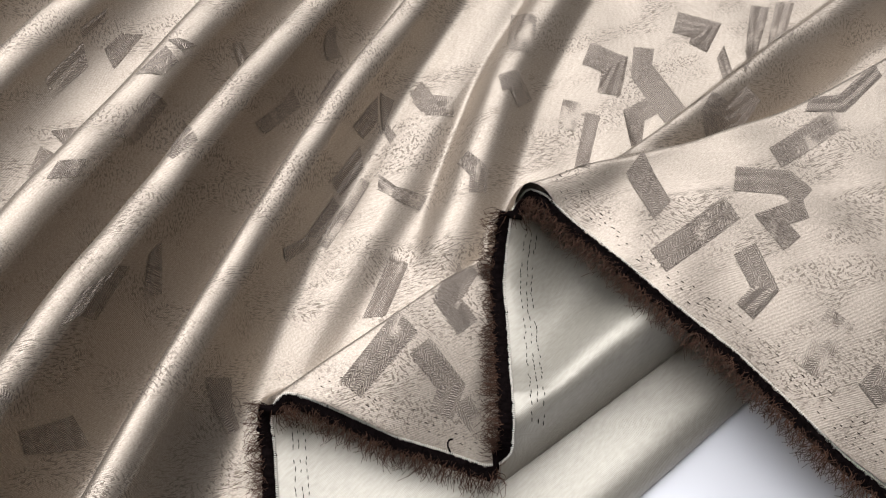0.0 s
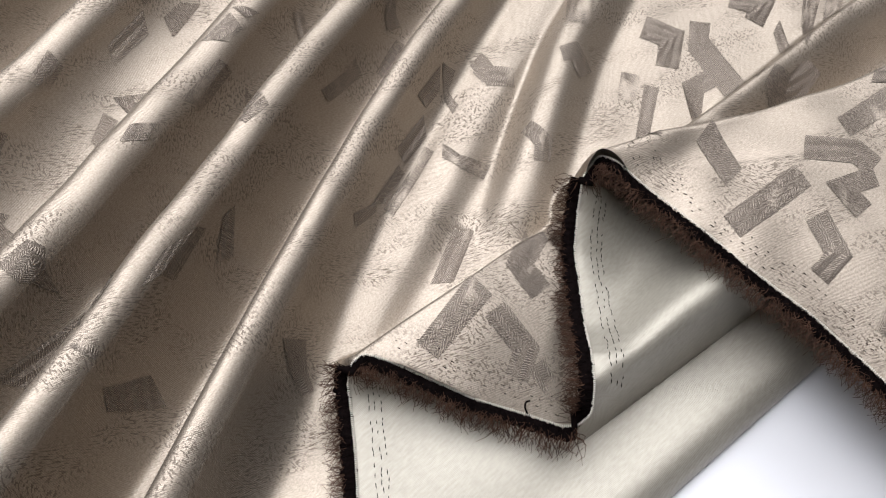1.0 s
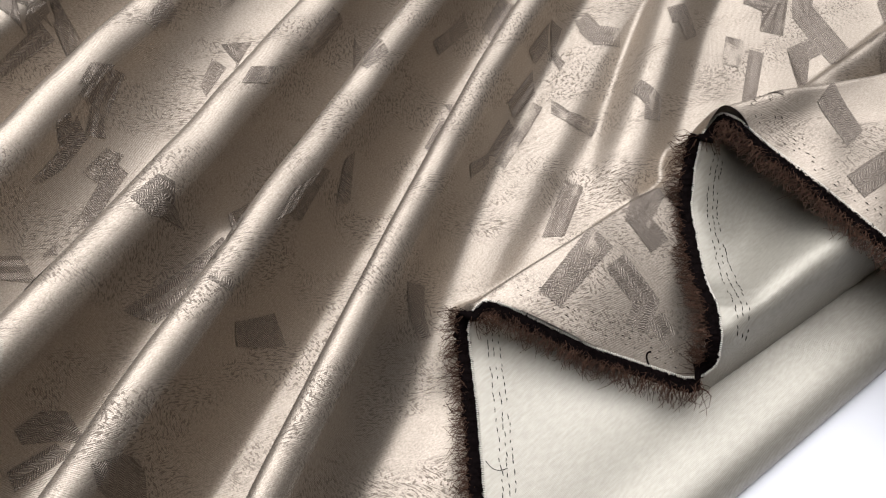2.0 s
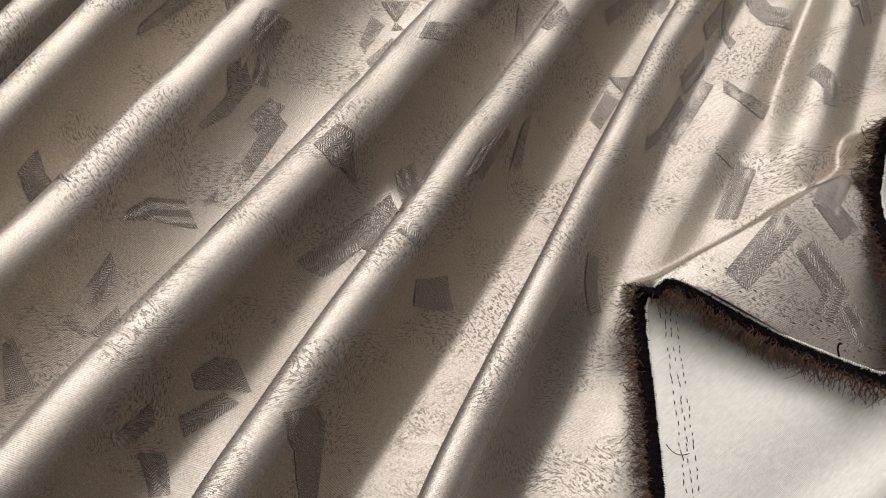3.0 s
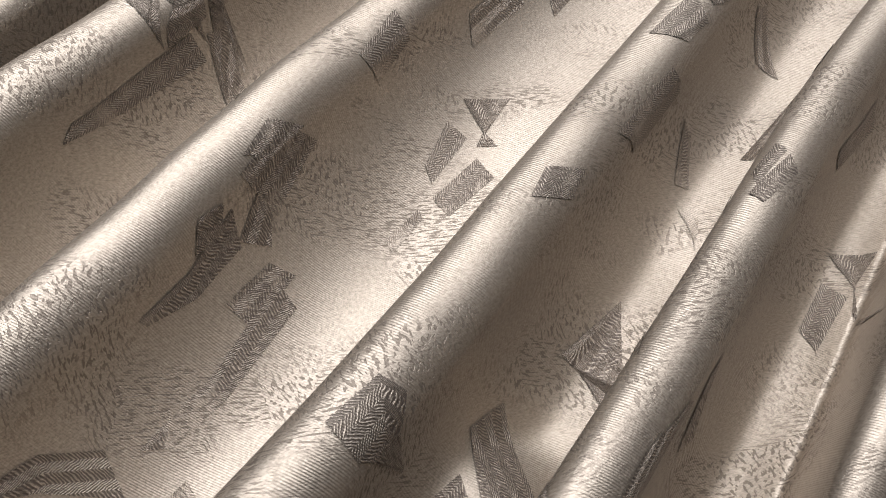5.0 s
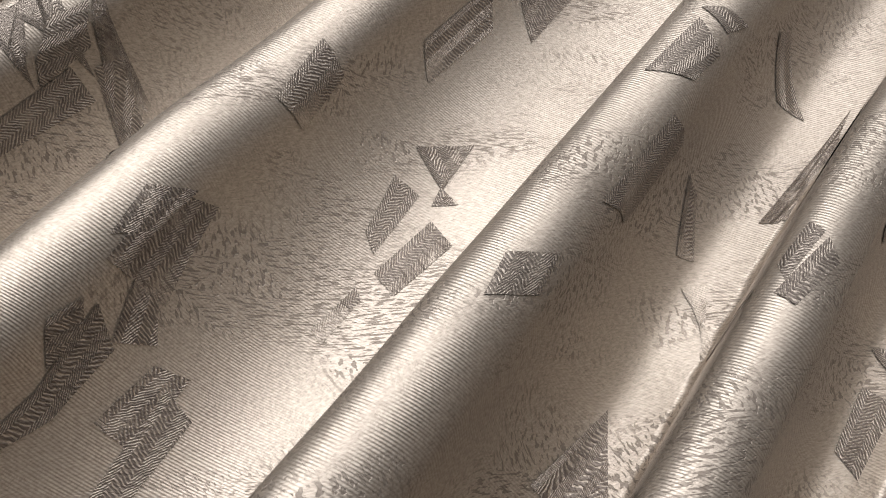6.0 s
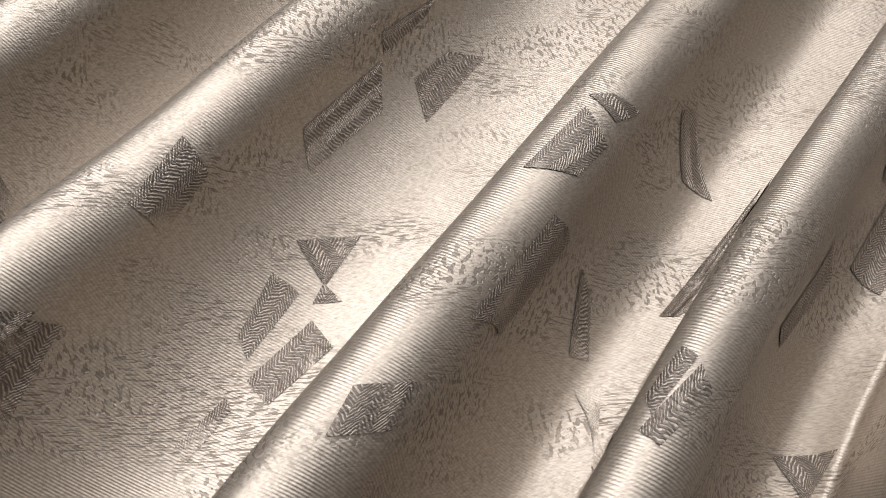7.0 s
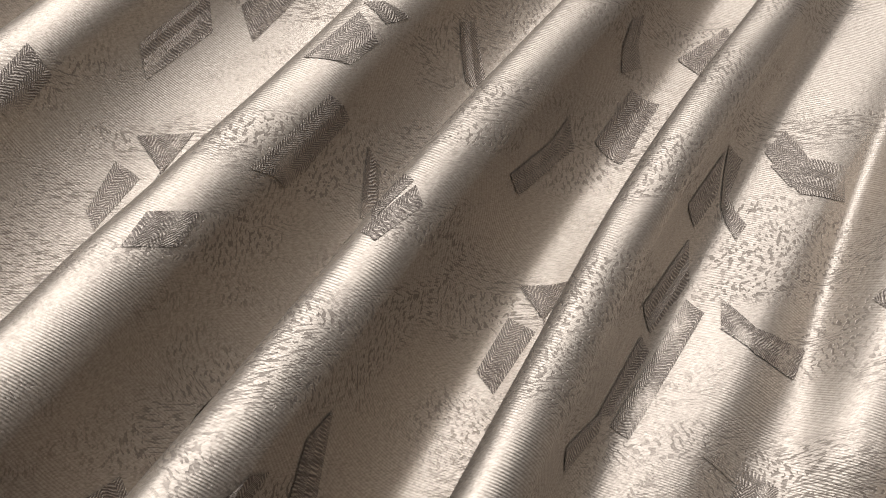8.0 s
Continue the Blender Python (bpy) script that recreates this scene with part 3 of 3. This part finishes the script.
def dashes(name, starts, ways, lengths, mat, label, radius=0.00017):
    tagged(raw_part(name, *gather([rod(p + w * l * np.linspace(-0.5, 0.5, 4)[:, None] + np.array([0, 0, 1]) * np.array([[-0.0001], [0.00012], [0.00012], [-0.0001]]), np.array([0.4, 1, 1, 0.4]) * radius, 4) for p, w, l in zip(starts, ways, lengths)]), mat, cloth, label), kind="stuff")


def seam_rows(line, offsets, gap, heights, name, sign=1.0, keep=0.92, lo=0.0013, hi=0.0026):
    """Broken rows of dark stitches beside a line."""
    t = tangent(line)
    o = np.stack([t[:, 1], -t[:, 0]], 1) * sign
    o /= np.linalg.norm(o, axis=1, keepdims=True)
    at, ways, lengths = [], [], []
    for off in offsets:
        k = 8.0
        while k < len(line) - 6:
            j = int(k)
            if rng.random() < keep:
                at.append((*(line[j, :2] + o[j] * (off + rng.normal(0, 0.00022))), 0))
                ways.append(t[j] + rng.normal(0, 0.10, 3))
                lengths.append(rng.uniform(lo, hi))
            k += gap * rng.uniform(0.7, 1.4) / 0.001
    at, ways = np.array(at), np.array(ways)
    here = heights(at[:, 0], at[:, 1])
    ahead = heights(at[:, 0] + ways[:, 0] * 0.001, at[:, 1] + ways[:, 1] * 0.001)
    ways[:, 2] = (ahead - here) / 0.001
    ways /= np.linalg.norm(ways, axis=1, keepdims=True)
    at[:, 2] = here + 0.00012
    dashes(name, at, ways, lengths, CORE, "broken rows of dark stitches")


seam_rows(low_line, (0.0075, 0.0100, 0.0125), 0.0030, lambda x, y: sloped(x, y, *LOW_LAYER)[0], "stitching")
seam_rows(high_line[14:], (0.0075, 0.0100, 0.0125), 0.0030, lambda x, y: sloped(x, y, *HIGH_LAYER)[0], "stitching")
high_front, low_front = smooth_line(HIGH_FRONT), smooth_line(LOW_FRONT)
seam_rows(high_front[12:], (0.005, 0.0075, 0.010, 0.0125, 0.015), 0.0040, lambda x, y: lift(x, y)[0], "stitching", -1.0, 0.55, 0.0008, 0.0020)
seam_rows(low_front[10:], (0.006, 0.009, 0.012), 0.0040, lambda x, y: lift(x, y)[0], "stitching", -1.0, 0.55, 0.0008, 0.0018)


def loose_thread(points, radius=0.00016):
    path = smooth_line(points, 0.0008, 3)
    raw_part("loose_thread", *rod(path, np.full(len(path), radius), 5), CORE, cloth, "curled dark loose thread end")


loose_thread([(0.0265, 0.172, 0.0235), (0.030, 0.1715, 0.0245), (0.033, 0.169, 0.0235), (0.0345, 0.165, 0.021)])
loose_thread([(0.003, 0.096, 0.021), (0.0015, 0.098, 0.023), (0.002, 0.1005, 0.0235), (0.004, 0.101, 0.022)], 0.0004)
loose_thread([(-0.062, 0.056, 0.0135), (-0.060, 0.053, 0.0142), (-0.0565, 0.052, 0.0142), (-0.0535, 0.0535, 0.0138)])

# ---- woven figures ----
def pieced(p, n):
    """n+1 places along a bent line, and the length up to each."""
    p = np.array(p, float)
    s = np.concatenate([[0], np.cumsum(np.hypot(*np.diff(p, axis=0).T))])
    f = np.unique(np.concatenate([np.linspace(0, s[-1], n + 1), s]))
    return np.stack([np.interp(f, s, p[:, 0]), np.interp(f, s, p[:, 1])], 1), f


COLUMNS = 37


def figure(one, other, fade=0.0, far_fade=0.0):
    """A woven bar or bent chevron, draped on the cloth between two edge lines of plan places; fade and far_fade: how far its threads break up at its start and its end."""
    a, run = pieced(one, 40)
    share = run / run[-1]
    b, far = pieced(other, 40)
    b = np.stack([np.interp(share, far / far[-1], b[:, 0]), np.interp(share, far / far[-1], b[:, 1])], 1)
    w = np.linspace(0, 1, COLUMNS)[None, :, None]
    flat = a[:, None] * (1 - w) + b[:, None] * w
    x, y = flat[..., 0], flat[..., 1]
    p = sheet(x, y)
    ex, ey = sheet(x + 0.0003, y) - p, sheet(x, y + 0.0003) - p
    n = np.cross(ex, ey)
    n /= np.linalg.norm(n, axis=1, keepdims=True)
    grid = (p + n * 0.00026).reshape(*x.shape, 3)
    across = np.concatenate([np.zeros((len(a), 1)), np.cumsum(np.linalg.norm(np.diff(grid, axis=1), axis=2), 1)], 1)
    down = np.concatenate([np.zeros((1, COLUMNS)), np.cumsum(np.linalg.norm(np.diff(grid, axis=0), axis=2), 0)], 0)
    threads = np.stack([down, across], 2).reshape(-1, 2)
    worn = fade + (far_fade - fade) * np.repeat(share, COLUMNS)
    raw_part("woven_figure", p + n * 0.00026, quads(len(a), COLUMNS), FIGURE, cloth, "", weave=np.stack([1.3 * x.ravel(), 1.05 * y.ravel()], 1), figure=threads, fade=worn)


figure([(0.0897, 0.2247), (0.0996, 0.1997)], [(0.0809, 0.2132), (0.0907, 0.1903)], 0.00, 0.25)
figure([(0.1306, 0.2172), (0.1552, 0.2149), (0.1626, 0.2057)], [(0.1276, 0.2049), (0.1486, 0.2028), (0.1540, 0.1962)], 0.05, 0.30)
figure([(0.1581, 0.1911), (0.1490, 0.1883), (0.1528, 0.1822)], [(0.1570, 0.2012), (0.1347, 0.1930), (0.1444, 0.1752)], 0.20, 0.45)
figure([(0.0874, 0.1750), (0.1228, 0.2016)], [(0.0928, 0.1644), (0.1281, 0.1907)], 0.20, 0.45)
figure([(0.1329, 0.1790), (0.1390, 0.1567), (0.1264, 0.1442)], [(0.1229, 0.1738), (0.1276, 0.1584), (0.1204, 0.1515)], 0.05, 0.30)
figure([(0.1476, 0.2277), (0.1827, 0.2524)], [(0.1510, 0.2168), (0.1854, 0.2403)], 0.30, 0.55)
figure([(0.1729, 0.2581), (0.1870, 0.2592), (0.2088, 0.2797)], [(0.1690, 0.2494), (0.1876, 0.2490), (0.2103, 0.2708)], 0.00, 0.25)
figure([(0.1333, 0.2734), (0.1418, 0.2707), (0.1527, 0.2819)], [(0.1254, 0.2603), (0.1325, 0.2399), (0.1631, 0.2796)], 0.15, 0.40)
figure([(0.1768, 0.1202), (0.1731, 0.1164), (0.1755, 0.1124)], [(0.1720, 0.1257), (0.1629, 0.1169), (0.1681, 0.1077)], 0.05, 0.30)
figure([(0.1389, 0.1268), (0.1576, 0.1491)], [(0.1474, 0.1192), (0.1666, 0.1413)], 0.50, 0.75)
figure([(0.0827, 0.3330), (0.1029, 0.3230), (0.0953, 0.2943)], [(0.0766, 0.3170), (0.0868, 0.3117), (0.0833, 0.2976)], 0.10, 0.35)
figure([(0.1180, 0.3285), (0.1152, 0.3172), (0.1330, 0.2769)], [(0.1068, 0.3311), (0.1024, 0.3084), (0.1220, 0.2626)], 0.00, 0.25)
figure([(0.0833, 0.2817), (0.0640, 0.2118)], [(0.0760, 0.2842), (0.0585, 0.2139)], 0.15, 0.40)
figure([(0.1150, 0.2829), (0.1066, 0.2780), (0.0988, 0.2455)], [(0.1115, 0.2949), (0.0958, 0.2849), (0.0967, 0.2703)], 0.20, 0.45)
figure([(0.1353, 0.3570), (0.1582, 0.3468), (0.1469, 0.3257)], [(0.1295, 0.3408), (0.1395, 0.3369), (0.1377, 0.3329)], 0.15, 0.40)
figure([(0.1888, 0.3609), (0.1666, 0.3055)], [(0.1780, 0.3628), (0.1683, 0.3284)], 0.25, 0.50)
figure([(0.2035, 0.3643), (0.1838, 0.3148)], [(0.1932, 0.3652), (0.1762, 0.3160)], 0.30, 0.55)
figure([(0.0738, 0.2903), (0.0695, 0.2712)], [(0.0645, 0.2929), (0.0598, 0.2733)], 0.50, 0.75)
figure([(0.1569, 0.3308), (0.1595, 0.2995)], [(0.1516, 0.3216), (0.1532, 0.2883)], 0.10, 0.35)
figure([(0.0515, 0.3372), (0.0474, 0.3122)], [(0.0387, 0.3489), (0.0334, 0.3120)], 0.35, 0.60)
figure([(0.0286, 0.2940), (0.0388, 0.2989), (0.0473, 0.2889)], [(0.0304, 0.2837), (0.0340, 0.2857), (0.0389, 0.2789)], 0.20, 0.45)
figure([(-0.0061, 0.2960), (-0.0026, 0.2869), (0.0054, 0.2877)], [(-0.0123, 0.2868), (-0.0068, 0.2742), (0.0058, 0.2771)], 0.05, 0.30)
figure([(0.0123, 0.2476), (0.0222, 0.2383), (0.0209, 0.2262)], [(0.0069, 0.2421), (0.0131, 0.2330), (0.0124, 0.2243)], 0.15, 0.40)
figure([(-0.0421, 0.1229), (-0.0196, 0.1535)], [(-0.0333, 0.1162), (-0.0105, 0.1443)], 0.20, 0.45)
figure([(-0.0056, 0.1419), (0.0094, 0.1240), (0.0040, 0.1098)], [(-0.0140, 0.1344), (-0.0026, 0.1211), (-0.0057, 0.1124)], 0.05, 0.30)
figure([(0.0154, 0.1746), (0.0081, 0.1611), (0.0148, 0.1518)], [(0.0074, 0.1903), (-0.0046, 0.1597), (0.0064, 0.1443)], 0.15, 0.40)
figure([(0.0106, 0.1193), (0.0196, 0.1064)], [(0.0035, 0.1149), (0.0134, 0.1023)], 0.30, 0.55)
figure([(-0.0065, 0.2900), (-0.0045, 0.2851), (0.0054, 0.2864)], [(-0.0116, 0.2823), (-0.0087, 0.2760), (0.0044, 0.2783)], 0.20, 0.45)
figure([(-0.2705, 0.1164), (-0.2651, 0.1248), (-0.2555, 0.1312)], [(-0.2719, 0.1116), (-0.2641, 0.1176), (-0.2508, 0.1232)], 0.25, 0.00)
figure([(-0.3193, 0.1428), (-0.3180, 0.1368), (-0.2905, 0.1164)], [(-0.3239, 0.1308), (-0.3232, 0.1272), (-0.3222, 0.1242)], 0.10, 0.00)
figure([(-0.2499, 0.1341), (-0.2389, 0.1566), (-0.2291, 0.1852)], [(-0.2443, 0.1376), (-0.2355, 0.1533), (-0.2246, 0.1816)], 0.62, 0.15)
figure([(-0.1932, 0.2616), (-0.1874, 0.2551)], [(-0.1810, 0.2697), (-0.1866, 0.2551)], 0.35, 0.00)
figure([(-0.1873, 0.2548), (-0.1887, 0.2496)], [(-0.1866, 0.2549), (-0.1831, 0.2527)], 0.05, 0.05)
figure([(-0.1966, 0.2525), (-0.2007, 0.2364)], [(-0.1912, 0.2508), (-0.1986, 0.2322)], 0.50, 0.10)
figure([(-0.1883, 0.2460), (-0.1981, 0.2280)], [(-0.1836, 0.2416), (-0.1937, 0.2244)], 0.15, 0.50)
figure([(-0.2011, 0.2232), (-0.2079, 0.2100)], [(-0.1998, 0.2208), (-0.2058, 0.2076)], 0.45, 0.70)
figure([(-0.2007, 0.1398), (-0.1931, 0.1528), (-0.1865, 0.1514)], [(-0.1917, 0.1340), (-0.1871, 0.1350), (-0.1823, 0.1375)], 0.15, 0.10)
figure([(-0.1996, 0.0999), (-0.1879, 0.1195), (-0.1725, 0.1445)], [(-0.1924, 0.1018), (-0.1816, 0.1182), (-0.1619, 0.1138)], 0.00, 0.50)
figure([(-0.1647, 0.1661), (-0.1618, 0.1549), (-0.1545, 0.1317)], [(-0.1710, 0.1556), (-0.1688, 0.1409), (-0.1590, 0.1212)], 0.25, 0.00)
figure([(-0.1402, 0.2076), (-0.1532, 0.1856)], [(-0.1411, 0.1690), (-0.1492, 0.1839)], 0.30, 0.00)
figure([(-0.2261, 0.0486), (-0.2202, 0.0580), (-0.2160, 0.0612)], [(-0.2259, 0.0456), (-0.2195, 0.0509), (-0.2129, 0.0535)], 0.25, 0.00)
figure([(-0.2199, 0.0500), (-0.2303, 0.0360)], [(-0.2161, 0.0486), (-0.2301, 0.0312)], 0.10, 0.40)
figure([(-0.2395, 0.0210), (-0.2389, 0.0108)], [(-0.2344, 0.0252), (-0.2335, 0.0138)], 0.20, 0.40)
figure([(-0.2346, 0.0352), (-0.2419, 0.0228)], [(-0.2349, 0.0312), (-0.2414, 0.0204)], 0.20, 0.50)
figure([(-0.1529, 0.0942), (-0.1537, 0.0883)], [(-0.1437, 0.1073), (-0.1422, 0.0999)], 0.15, 0.00)
figure([(-0.1636, 0.1048), (-0.1534, 0.1008)], [(-0.1589, 0.1085), (-0.1516, 0.1034)], 0.40, 0.40)
figure([(-0.1369, 0.1478), (-0.1424, 0.1318)], [(-0.1236, 0.1644), (-0.1332, 0.1403)], 0.30, 0.10)
figure([(-0.1895, 0.0343), (-0.1840, 0.0252), (-0.1842, 0.0160)], [(-0.1774, 0.0396), (-0.1773, 0.0365), (-0.1806, 0.0186)], 0.20, 0.10)
figure([(-0.0825, 0.2356), (-0.0782, 0.2286)], [(-0.0698, 0.2419), (-0.0771, 0.2282)], 0.30, 0.00)
figure([(-0.0776, 0.2284), (-0.0766, 0.2231)], [(-0.0767, 0.2285), (-0.0791, 0.2100)], 0.10, 0.10)
figure([(-0.0850, 0.2262), (-0.0917, 0.2094)], [(-0.0791, 0.2242), (-0.0884, 0.2046)], 0.40, 0.05)
figure([(-0.0532, 0.3062), (-0.0634, 0.2846)], [(-0.0459, 0.3072), (-0.0573, 0.2825)], 0.05, 0.15)
figure([(-0.2406, 0.1937), (-0.2461, 0.1749), (-0.2533, 0.1599)], [(-0.2371, 0.1875), (-0.2437, 0.1710), (-0.2517, 0.1598)], 0.10, 0.30)
figure([(-0.2376, 0.2170), (-0.2420, 0.2015)], [(-0.2264, 0.2220), (-0.2311, 0.1994)], 0.30, 0.50)
figure([(-0.2194, 0.2681), (-0.2246, 0.2496)], [(-0.2111, 0.2628), (-0.2158, 0.2472)], 0.20, 0.45)
figure([(-0.2404, 0.2184), (-0.2431, 0.2064)], [(-0.2304, 0.2220), (-0.2338, 0.2112)], 0.25, 0.50)
figure([(-0.2363, 0.2004), (-0.2377, 0.1884)], [(-0.2328, 0.2028), (-0.2313, 0.1920)], 0.50, 0.35)
figure([(-0.2313, 0.1884), (-0.2384, 0.1735)], [(-0.2257, 0.1891), (-0.2326, 0.1716)], 0.30, 0.60)
figure([(-0.2755, 0.2660), (-0.2810, 0.2568)], [(-0.2725, 0.2580), (-0.2790, 0.2436)], 0.10, 0.15)
figure([(-0.2962, 0.2796), (-0.2796, 0.2424)], [(-0.2720, 0.2537), (-0.3040, 0.2544)], 0.20, 0.30)
figure([(-0.2708, 0.2616), (-0.2704, 0.2556), (-0.2691, 0.2496)], [(-0.2895, 0.2880), (-0.2658, 0.2604), (-0.2634, 0.2568)], 0.10, 0.60)
figure([(-0.2427, 0.1932), (-0.2471, 0.1872)], [(-0.2417, 0.1884), (-0.2453, 0.1788)], 0.10, 0.20)
figure([(-0.1826, 0.3108), (-0.1956, 0.2844)], [(-0.1802, 0.3007), (-0.1928, 0.2772)], 0.15, 0.60)
figure([(-0.1590, 0.3300), (-0.1706, 0.3048)], [(-0.1677, 0.3252), (-0.1745, 0.3132)], 0.05, 0.00)
figure([(-0.1738, 0.3331), (-0.1845, 0.3156)], [(-0.1746, 0.3284), (-0.1824, 0.3124)], 0.30, 0.30)
figure([(-0.1349, 0.2943), (-0.1460, 0.2745)], [(-0.1278, 0.2868), (-0.1337, 0.2768)], 0.15, 0.45)
figure([(-0.1347, 0.2981), (-0.1272, 0.2933)], [(-0.1293, 0.3000), (-0.1207, 0.2995)], 0.25, 0.20)
figure([(-0.1371, 0.2664), (-0.1502, 0.2376)], [(-0.1298, 0.2656), (-0.1412, 0.2395)], 0.20, 0.50)
figure([(-0.1675, 0.2178), (-0.1698, 0.2076)], [(-0.1567, 0.2220), (-0.1585, 0.2124)], 0.30, 0.60)
figure([(-0.1258, 0.2656), (-0.1272, 0.2484)], [(-0.1233, 0.2640), (-0.1235, 0.2496)], 0.30, 0.50)
figure([(-0.1262, 0.2420), (-0.1215, 0.2310)], [(-0.1214, 0.2454), (-0.1248, 0.2117)], 0.60, 0.60)
figure([(-0.1061, 0.3145), (-0.1040, 0.3029)], [(-0.1017, 0.3199), (-0.0975, 0.3021)], 0.35, 0.10)
figure([(-0.0872, 0.3098), (-0.1104, 0.2661)], [(-0.0986, 0.2761), (-0.1065, 0.2676)], 0.30, 0.50)
figure([(-0.1118, 0.2360), (-0.1178, 0.2256)], [(-0.1090, 0.2340), (-0.1163, 0.2214)], 0.30, 0.10)
figure([(-0.0247, 0.3461), (-0.0394, 0.3264)], [(-0.0234, 0.3420), (-0.0346, 0.3231)], 0.35, 0.50)
figure([(-0.0288, 0.2370), (-0.0229, 0.2304), (-0.0076, 0.2296)], [(-0.0301, 0.2280), (-0.0232, 0.2232), (-0.0114, 0.2205)], 0.45, 0.50)
figure([(-0.0267, 0.2753), (-0.0378, 0.2539)], [(-0.0270, 0.2657), (-0.0337, 0.2531)], 0.15, 0.30)
figure([(-0.0256, 0.2778), (-0.0256, 0.2642), (-0.0230, 0.2560)], [(-0.0191, 0.2803), (-0.0233, 0.2683), (-0.0199, 0.2611)], 0.10, 0.40)
figure([(-0.0351, 0.2496), (-0.0473, 0.2262)], [(-0.0346, 0.2404), (-0.0444, 0.2225)], 0.20, 0.40)
figure([(-0.0468, 0.2203), (-0.0574, 0.1956)], [(-0.0445, 0.2184), (-0.0533, 0.1987)], 0.40, 0.50)
figure([(-0.0356, 0.2353), (-0.0538, 0.1962)], [(-0.0326, 0.2320), (-0.0500, 0.1949)], 0.40, 0.55)
figure([(-0.0558, 0.1980), (-0.0649, 0.1842)], [(-0.0565, 0.1931), (-0.0642, 0.1800)], 0.15, 0.15)
figure([(-0.0894, 0.1207), (-0.0885, 0.1125), (-0.0862, 0.1047)], [(-0.0829, 0.1263), (-0.0834, 0.1161), (-0.0820, 0.1085)], 0.10, 0.35)
figure([(-0.1190, 0.1733), (-0.1229, 0.1577)], [(-0.1154, 0.1812), (-0.1186, 0.1644)], 0.35, 0.40)
figure([(-0.0709, 0.2808), (-0.0747, 0.2724), (-0.0850, 0.2532)], [(-0.0688, 0.2779), (-0.0734, 0.2700), (-0.0826, 0.2532)], 0.30, 0.50)
figure([(-0.0552, 0.3159), (-0.0571, 0.3094), (-0.0564, 0.3057)], [(-0.0512, 0.3223), (-0.0519, 0.3168), (-0.0504, 0.3135)], 0.10, 0.10)
figure([(-0.0368, 0.1949), (-0.0269, 0.1909), (-0.0371, 0.1631)], [(-0.0263, 0.1978), (-0.0164, 0.1915), (-0.0264, 0.1642)], 0.60, 0.05)
figure([(-0.2972, 0.0584), (-0.2948, 0.0520), (-0.2913, 0.0456)], [(-0.2995, 0.0543), (-0.2990, 0.0460), (-0.2979, 0.0367)], 0.15, 0.10)
figure([(-0.2745, 0.0993), (-0.2859, 0.0696)], [(-0.2712, 0.0909), (-0.2801, 0.0672)], 0.50, 0.65)
figure([(-0.2720, 0.0828), (-0.2792, 0.0692)], [(-0.2694, 0.0759), (-0.2744, 0.0696)], 0.30, 0.30)
figure([(-0.2407, 0.1323), (-0.2515, 0.1112)], [(-0.2246, 0.1115), (-0.2294, 0.0960)], 0.60, 0.45)
figure([(-0.2752, 0.2515), (-0.2941, 0.2112)], [(-0.2719, 0.2500), (-0.2953, 0.2060)], 0.35, 0.45)
figure([(-0.2721, 0.2552), (-0.2685, 0.2456)], [(-0.2686, 0.2612), (-0.2498, 0.2212)], 0.40, 0.45)
figure([(-0.1084, 0.2328), (-0.1183, 0.2184)], [(-0.1059, 0.2282), (-0.1145, 0.2164)], 0.40, 0.45)
